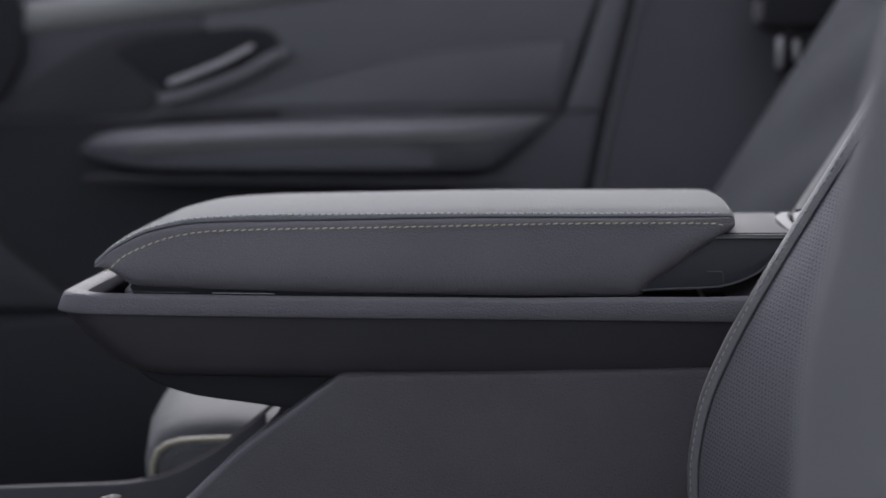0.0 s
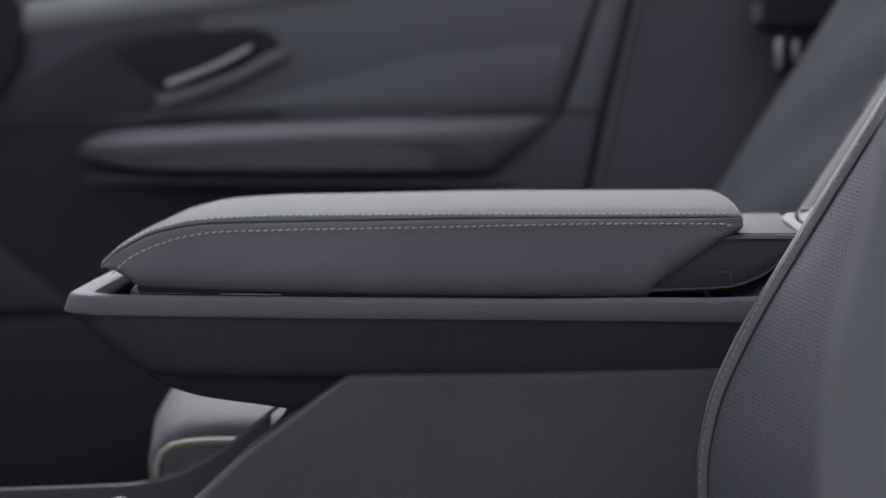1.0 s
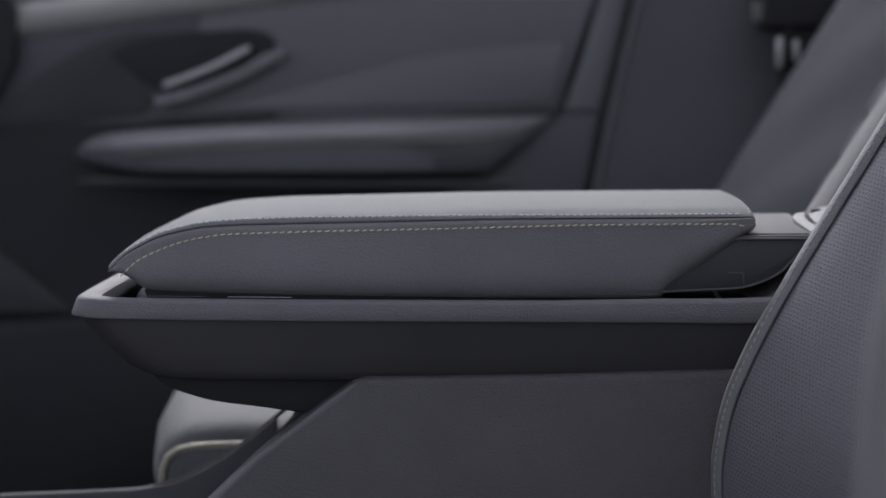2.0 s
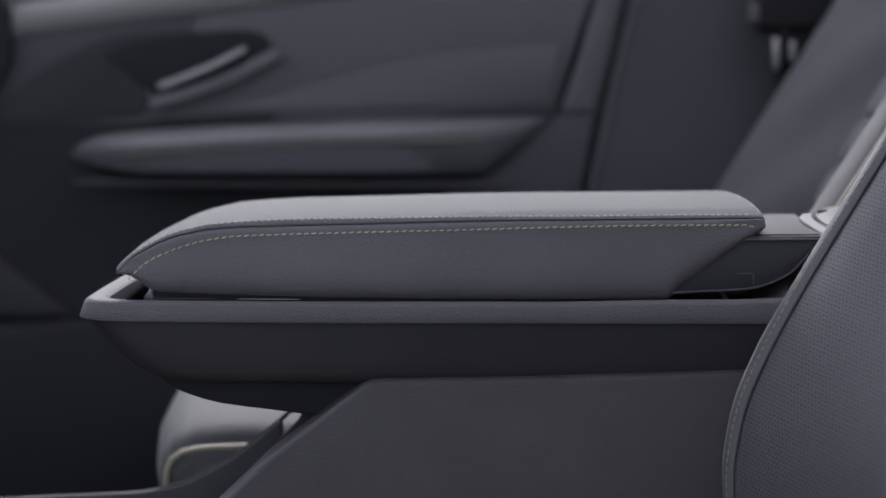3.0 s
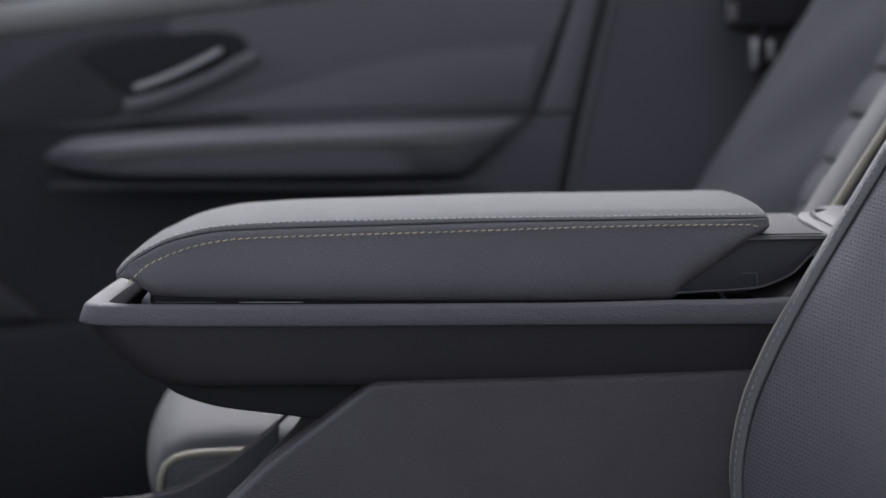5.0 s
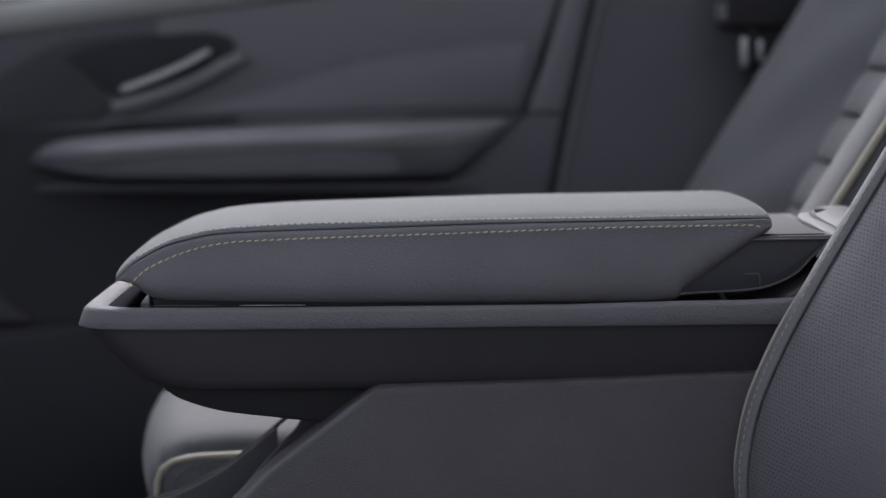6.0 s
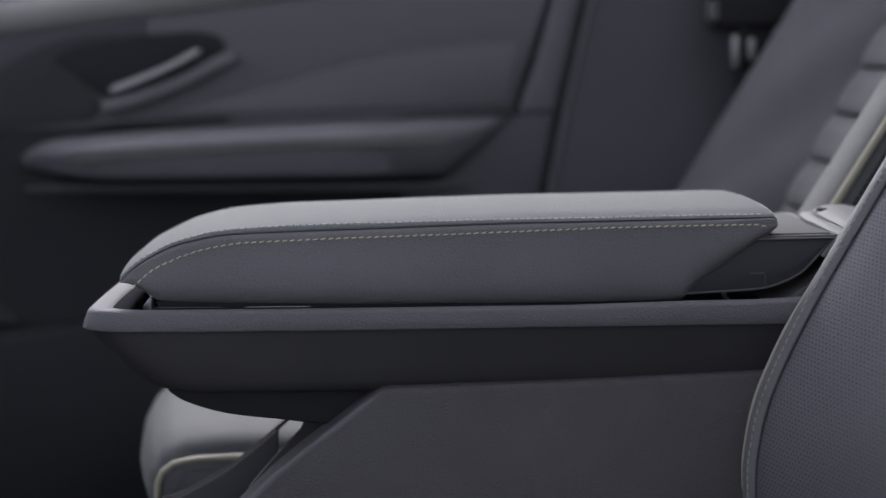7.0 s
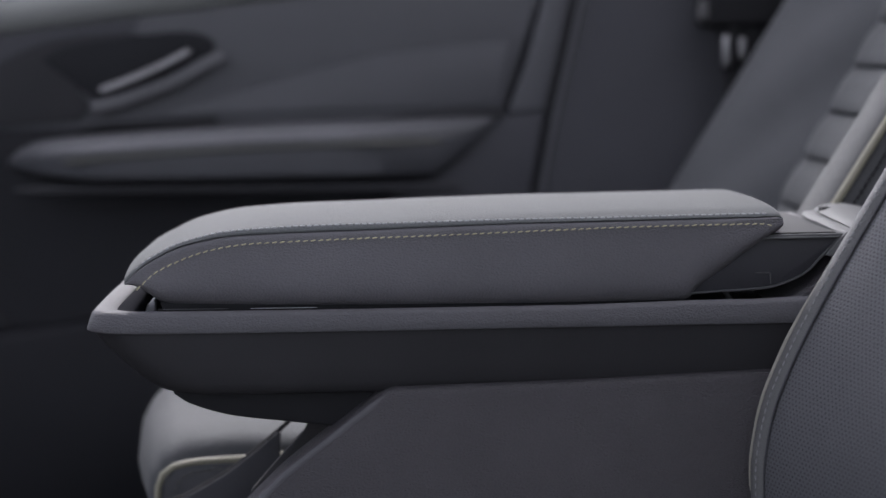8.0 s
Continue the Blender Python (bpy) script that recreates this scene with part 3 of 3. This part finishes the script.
def outline(xf, near, far, r, xr=0.36, bow=0.004):
    """The console's plan: open at the rear, rounded at the front corners."""
    pts = [(xr, near)]
    pts += [(x, near) for x in np.linspace(xr - 0.04, xf + r + 0.012, 14)]
    for k in range(1, 8):
        a = math.pi / 2 * k / 8
        pts.append((xf + r - r * math.sin(a) + 0.006 * (1 - math.sin(a)), near + r - r * math.cos(a)))
    for s in np.linspace(0, 1, 9):
        q = near + r + (far - near - 2 * r) * s
        pts.append((xf + bow * s * s, q))
    for k in range(1, 8):
        a = math.pi / 2 * k / 8
        pts.append((xf + bow + r - r * math.cos(a), far - r + r * math.sin(a)))
    pts += [(x, far) for x in np.linspace(xf + bow + r + 0.012, xr, 15)]
    return pts


def console():
    con = thing("centre_console", (0.1, 0.08, 0.0), "floating centre console wrapped in dark grey leatherette with black bin", "centre console")

    def base(x):
        return along([(-0.26, 0.4872), (-0.215, 0.4856), (-0.17, 0.4842), (-0.1, 0.4828), (-0.05, 0.4819), (0.042, 0.4806), (0.15, 0.4790), (0.225, 0.4778), (0.4, 0.4765)], x)

    rings = []
    for inset, up in ((0.005, 0.0002), (0.0006, 0.0), (0.0, 0.0007), (0.0006, 0.0055), (0.0013, 0.0103), (0.0022, 0.0119), (0.0042, 0.0127), (0.010, 0.0127), (0.0155, 0.0121), (0.0175, 0.0108), (0.0182, 0.007), (0.0182, -0.006)):
        ring = outline(-0.2238 + inset + up * 0.22, NEAR + inset, FAR - inset, max(0.006, 0.022 - inset * 0.6))
        rings.append([(x, q, base(x) + up * (1.0 if up < 0.003 else 1.0 + 0.16 * min(1.0, max(0.0, (x - 0.09) / 0.09)) + 0.25 * min(1.0, max(0.0, (x - 0.22) / 0.05)))) for x, q in ring])
    rim = part("rim", loft(rings), WRAP, con, "dark grey leatherette-wrapped rim", 60)
    # black bin below the rim
    rings = []
    for z, xf, inset, r in ((0.0, -0.2205, 0.004, 0.02), (-0.006, -0.216, 0.005, 0.02), (-0.0225, -0.2005, 0.008, 0.022), (-0.034, -0.189, 0.0105, 0.024), (-0.040, -0.180, 0.0135, 0.026), (-0.0425, -0.17, 0.020, 0.026), (-0.0425, -0.12, 0.06, 0.02)):
        ring = outline(xf, NEAR + inset, FAR - inset, r)
        rings.append([(x, q, base(x) + z) for x, q in ring])
    part("bin", loft(rings), BLACK, con, "black matte plastic bin", 50)
    part("bin_floor", block(-0.13, 0.36, NEAR + 0.02, FAR - 0.02, 0.452, 0.456, 0.001), BLACK, con)
    # bulging underside, coloured darker than the bin for the shade below it
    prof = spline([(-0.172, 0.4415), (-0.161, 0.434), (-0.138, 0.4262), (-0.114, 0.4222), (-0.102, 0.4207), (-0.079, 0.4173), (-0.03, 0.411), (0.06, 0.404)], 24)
    part("bin_underside", slab([tuple(p) for p in prof] + [(0.06, 0.446), (-0.172, 0.446)], 0.0, 0.16, 0.003), SHADOW_GAP, con, "lobe under the bin, darkened for the shade there")
    # side panel facing the driver
    part("side_panel", slab([(-0.034, 0.4438), (0.077, 0.4444), (0.2, 0.4468), (0.36, 0.4500), (0.36, 0.0), (-0.36, 0.0), (-0.36, 0.148), (-0.139, 0.3585), (-0.121, 0.3755), (-0.103, 0.3925), (-0.084, 0.4070), (-0.050, 0.4322)], -0.027, 0.012, 0.0045, 3), PANEL, con, "dark grained leatherette side panel", 50)
    # Smooth crest of the panel; its paler colour stands for light on it.
    part("panel_edge", tube([(x + 0.0018, -0.0243, z - 0.0022) for x, z in ((-0.36, 0.148), (-0.139, 0.3585), (-0.103, 0.3925), (-0.084, 0.4070), (-0.050, 0.4322), (-0.0365, 0.4420))], 0.0030, 10), EDGE_TRIM, con, "smooth rounded edge of the side panel, paled for light")
    # low wall of the open tray
    top = spline([(-0.55, 0.316), (-0.45, 0.322), (-0.311, 0.3278), (-0.225, 0.331), (-0.2, 0.3342), (-0.184, 0.3372), (-0.168, 0.3445), (-0.148, 0.3555), (-0.138, 0.3628), (-0.126, 0.3718), (-0.115, 0.3808), (-0.103, 0.3908), (-0.085, 0.4055)], 60)
    wall = part("tray_wall", slab([tuple(p) for p in top if p[0] < -0.110] + [(-0.1085, 0.3845), (-0.1095, 0.36), (-0.1125, 0.0), (-0.55, 0.0)], 0.136, 0.146, 0.0015, 2), MATTE, con, "low charcoal wall of the open tray", 50)
    # Highlight on the wall's top edge, laid on as a paler cord.
    part("tray_wall_highlight", tube([(p[0], 0.1375, p[1] - 0.0004) for p in top[:40]], 0.0014, 8), TRIM, wall, "thin paler cord for the lit edge of the tray wall")
    part("tray_seal", tube([(p[0] + 0.0004, 0.141, p[1] + 0.0004) for p in top[42:]], 0.0016, 8), SHADOW_GAP, wall, "black seal along the tray wall")
    part("inner_cheek", slab([(-0.1275, 0.358), (-0.1095, 0.378), (-0.0900, 0.3985), (-0.07, 0.44), (0.0, 0.44), (0.0, 0.25), (-0.125, 0.25)], 0.075, 0.081, 0.001), BLACK, con)
    part("tray_fin", slab([(-0.208, 0.34), (-0.199, 0.358), (-0.190, 0.3605), (-0.184, 0.3595), (-0.187, 0.34)], -0.022, -0.008, 0.0015), TRIM, con, "small pale fin in the tray")
    part("tray_floor", block(-0.55, 0.3, -0.008, 0.136, 0.0, 0.28, 0.004), BLACK, con)
    # highlights on the inner lip, modelled as thin bright bars
    for x0, x1 in ((-0.178, -0.134), (-0.120, -0.078)):
        bar = [(x, NEAR + 0.0192, base(x) + 0.0128) for x in np.linspace(x0, x1, 12)]
        part("lip_highlight", tube(bar, 0.00028 if x0 > -0.15 else 0.00022, 6), METAL if x0 > -0.15 else TRIM, rim, "thin bright line for a highlight on the lip")
    part("well_insert", slab([(-0.2075, 0.480), (-0.194, 0.480), (-0.1935, 0.4945), (-0.195, 0.4957), (-0.2070, 0.4972)], -0.0095, 0.15, 0.001), FELT, con, "grey insert inside the well")
    # Clip coloured pale for the light that does not reach it here.
    part("well_clip", slab([(-0.1935, 0.475), (-0.186, 0.475), (-0.186, 0.4945), (-0.1875, 0.4955), (-0.1925, 0.4895)], 0.055, 0.066, 0.001), PALE, con, "small clip in the well, whitened to look lit")
    part("rear_deck", slab([(0.224, 0.482), (0.36, 0.482), (0.36, 0.53), (0.285, 0.523), (0.264, 0.515), (0.248, 0.4995), (0.236, 0.4935)], 0.001, 0.15, 0.003), PANEL, con, "dark grey deck behind the hinge")
    # Stub whitened against the shade it stands in.
    part("well_stub", slab([(0.206, 0.486), (0.209, 0.486), (0.216, 0.474), (0.213, 0.474)], 0.11, 0.116, 0.0006), PALE, con, "small stub, whitened to look lit")


console()


# ---- armrest ----
def armrest():
    arm = thing("armrest", (0.0, 0.08, 0.5), "padded grey leather armrest lid with yellow stitching on the console", "armrest")
    seam_z = [(-0.1995, 0.5143), (-0.197, 0.5167), (-0.187, 0.5255), (-0.168, 0.5355), (-0.150, 0.5403), (-0.132, 0.543), (-0.098, 0.544), (-0.035, 0.5446), (0.05, 0.5455), (0.12, 0.5452), (0.2, 0.5448), (0.217, 0.5447), (0.223, 0.5442), (0.2245, 0.543)]
    low_z = [(-0.1995, 0.5125), (-0.195, 0.5112), (-0.188, 0.5075), (-0.176, 0.5025), (-0.16, 0.5002), (-0.13, 0.4985), (-0.064, 0.496), (-0.017, 0.4948), (0.076, 0.4928), (0.155, 0.492), (0.163, 0.4928), (0.17, 0.4967), (0.182, 0.505), (0.21, 0.5255), (0.2175, 0.5305), (0.2225, 0.5335), (0.2245, 0.536)]
    seam_z = [(x, z - 0.0012) for x, z in seam_z]
    low_z = [(x, z - (0.0036 if -0.18 < x < 0.165 else 0.0)) for x, z in low_z]
    width = 0.162
    xs = np.r_[np.linspace(-0.1995, -0.15, 22), np.linspace(-0.146, 0.15, 40), np.linspace(0.154, 0.214, 20), np.linspace(0.2155, 0.2245, 10)]

    def warp(x, q):
        s = min(max(q / width, 0.0), 1.0)
        rear = max(0.0, (x - 0.12) / 0.106) ** 2
        front = max(0.0, (-0.15 - x) / 0.05) ** 2
        return x + rear * (0.0025 * math.sin(math.pi * s) - 0.005 * s ** 1.6 - 0.012 * max(0.0, (s - 0.92) / 0.08) ** 2) - front * 0.002 * math.sin(math.pi * s)

    def lip(x):
        """How tall the near lip of the cover stands; it thins towards the rear."""
        return 1.0 - 0.4 * min(1.0, max(0.0, (x + 0.06) / 0.14))

    top_rings, side_rings = [], []
    for x in xs:
        s, l = along(seam_z, x), along(low_z, x)
        f = 0.6 + 0.4 * min(1.0, max(0.0, (x + 0.17) / 0.08)) + 0.35 * max(0.0, (-0.178 - x) / 0.022)
        r = min(1.0, max(0.0, (0.2250 - x) / 0.006))
        c = f * math.sqrt(1 - (1 - r) ** 2) if r < 1 else f
        ring = [(0.0014, -0.0004), (0.0, -0.0001), (-0.0005, 0.0004), (-0.0003, 0.0017), (0.0004, 0.0029), (0.0014, 0.0036), (0.003, 0.0040), (0.008, 0.0045), (0.024, 0.0054), (0.05, 0.0062), (0.081, 0.0067),
                (0.115, 0.0068), (0.14, 0.0065), (0.153, 0.0056), (0.159, 0.0036), (0.1615, 0.0012), (0.1605, 0.0), (0.159, -0.0006)]
        thin = lip(x)
        top_rings.append([(warp(x, q), q, s + (z * c * (thin if q < 0.004 else 1.0) if z > 0.0013 else z)) for q, z in ring])
        h = s - l
        k = min(1.0, h / 0.044)
        half = [(0.0014, -0.0005), (0.0, -0.0006), (-0.0008, -0.0011 * k), (-0.0016, -0.0035 * k), (-0.0012, -0.0062 * k), (-0.0022, -h * 0.42), (-0.0016, -h * 0.68), (0.0, -h + 0.0095 * k), (0.003, -h + 0.0042 * k), (0.008, -h + 0.001 * k), (0.016, -h), (0.081, -h)]
        ring = half + [(width - q, z) for q, z in half[-2::-1]]
        side_rings.append([(warp(x, q), q, s + z) for q, z in ring])
    top = part("top_cover", loft(top_rings, caps=True), SMOOTH_LEATHER, arm, "smooth grey leather top", 60)
    side = part("side_cover", loft(side_rings, caps=True), LEATHER, arm, "grained grey leather side", 60)
    yellow = [(-0.1905, 0.5105), (-0.180, 0.5195), (-0.168, 0.5255), (-0.150, 0.5318), (-0.132, 0.5352), (-0.112, 0.5367), (-0.05, 0.5378), (0.015, 0.5384), (0.083, 0.5394), (0.13, 0.5398), (0.2, 0.5394), (0.214, 0.5386), (0.2198, 0.5362)]
    rows = [(p[0], -0.0021, p[1]) for p in spline(yellow, 100)]
    part("yellow_stitching", stitches(rows, 0.0048, 0.0032, 0.00050, 0.18), YELLOW, side, "yellow contrast stitching")
    rows = [(p[0], 0.0011, p[1] + 0.0036 * lip(p[0]) * min(1.0, 0.6 + max(0.0, p[0] + 0.17) * 5)) for p in spline(seam_z[1:-2], 100)]
    part("top_stitching", stitches(rows, 0.0043, 0.003, 0.0005, seed=2), GREY_THREAD, top, "grey tone-on-tone stitching")
    crest = [(0.0036, 0.0036), (0.008, 0.0045), (0.024, 0.0054), (0.05, 0.0062), (0.081, 0.0067), (0.115, 0.0068), (0.14, 0.0065), (0.151, 0.0058)]
    rows = [(warp(0.2212, q), q, along(seam_z, 0.2212) + z * 0.93 - 0.0002) for q, z in crest]
    part("rear_stitching", stitches(rows, 0.0048, 0.003, 0.0004, seed=3), DULL_THREAD, top, "grey stitching along the rear edge")
    rows = [(warp(x, 0.153), 0.153, along(seam_z, x) + 0.0054) for x in np.linspace(0.196, 0.214, 8)]
    part("far_stitching", stitches(rows, 0.0040, 0.0026, 0.0004, seed=4), GREY_THREAD, top, "grey stitching along the far edge")
    # Shadow between lid and rim is put into this part's black colour.
    part("lid_base", slab([(-0.178, 0.4995), (0.165, 0.4935), (0.165, 0.484), (-0.172, 0.484)], 0.006, 0.152, 0.001), SHADOW_GAP, arm, "underside of the lid, blackened for the shadow in the gap")
    # hinge at the rear
    prof = spline([(0.150, 0.4945), (0.166, 0.4948), (0.182, 0.4955), (0.211, 0.4965), (0.226, 0.4995), (0.241, 0.5065), (0.252, 0.5175), (0.266, 0.5315)], 24)
    body = part("hinge_body", slab([tuple(p) for p in prof] + [(0.262, 0.5284), (0.205, 0.5289), (0.15, 0.515)], 0.006, 0.15, 0.001), DARK, arm, "charcoal hinge body", 40)
    part("hinge_lip", tube([(p[0], 0.0035, p[1]) for p in prof], 0.0008, 6), TRIM, arm, "paler lower lip of the hinge")
    plate = part("hinge_plate", slab([(0.2, 0.5292), (0.270, 0.5287), (0.270, 0.5311), (0.2, 0.5315)], 0.002, 0.155, 0.0008), TRIM, arm, "pale ribbed hinge plate")
    for q in (0.006, 0.010):
        part("plate_groove", slab([(0.2, 0.5312), (0.261, 0.5308), (0.261, 0.5315), (0.2, 0.5319)], q, q + 0.0012, 0.0), SHADOW_GAP, plate)
    part("plate_lip", tube([(0.2, 0.0012, 0.5296), (0.23, 0.0012, 0.5294), (0.263, 0.0012, 0.5291)], 0.0008, 8), COVER, plate, "pale front lip")
    mark = [(0.2077, 0.0048, 0.5066), (0.2165, 0.0048, 0.5065), (0.2175, 0.0048, 0.505), (0.2178, 0.0048, 0.4985)]
    part("catch_outline", tube(mark, 0.0007, 6), TRIM, body)
    # pale band that frames the plate and runs down the rear of the hinge
    rings = []
    for q, inner, outer, z in ((0.003, 0.2650, 0.2728, 0.5308), (0.012, 0.2640, 0.2718, 0.5322), (0.03, 0.2622, 0.2700, 0.5337), (0.05, 0.2614, 0.2692, 0.5347), (0.08, 0.2618, 0.2715, 0.5347), (0.105, 0.2645, 0.2755, 0.5347), (0.12, 0.2680, 0.2785, 0.5345), (0.127, 0.2720, 0.2798, 0.5335)):
        w = outer - inner
        rings.append([(inner, q, z - 0.006), (inner + w * 0.04, q, z - 0.0012), (inner + w * 0.2, q, z), (inner + w * 0.8, q, z + 0.0006), (outer - w * 0.04, q, z - 0.0008), (outer, q, z - 0.006)])
    band = part("hinge_band", loft(rings, closed=True, caps=True), COVER, arm, "pale band round the hinge plate", 40)
    part("band_leg", slab([(0.2632, 0.5290), (0.2665, 0.5325), (0.2728, 0.5312), (0.2715, 0.5285), (0.2570, 0.5165), (0.2532, 0.5172)], -0.001, 0.012, 0.0006), COVER, band)
    part("band_seam", tube([(0.2735, 0.0, 0.5305), (0.2723, 0.012, 0.5333), (0.2706, 0.03, 0.5350), (0.2700, 0.05, 0.5357), (0.2722, 0.08, 0.5359), (0.2762, 0.11, 0.5357)], 0.0005, 6), SHADOW_GAP, band, "thin dark seam behind the band")
    # curved cover at the very rear
    rings = []
    for q, front, z in ((0.0, 0.2740, 0.5289), (0.012, 0.2728, 0.5319), (0.03, 0.2710, 0.5337), (0.05, 0.2702, 0.5344), (0.08, 0.2726, 0.5347), (0.11, 0.2766, 0.5345), (0.135, 0.2815, 0.5339), (0.16, 0.2870, 0.5324), (0.17, 0.2920, 0.5279)):
        rings.append([(front, q, z - 0.012), (front + 0.0004, q, z - 0.001), (front + 0.003, q, z + 0.0010), (front + 0.010, q, z + 0.0030), (front + 0.022, q, z + 0.0034), (front + 0.042, q, z - 0.0005), (front + 0.06, q, z - 0.012), (front + 0.06, q, 0.50), (front + 0.012, q, 0.505)])
    cover = part("hinge_cover", loft(rings, closed=True, caps=True), COVER, arm, "pale curved hinge cover", 40)
    part("cover_slot", block(0.2800, 0.2868, 0.110, 0.120, 0.5330, 0.5376, 0.0008), SHADOW_GAP, cover)


armrest()
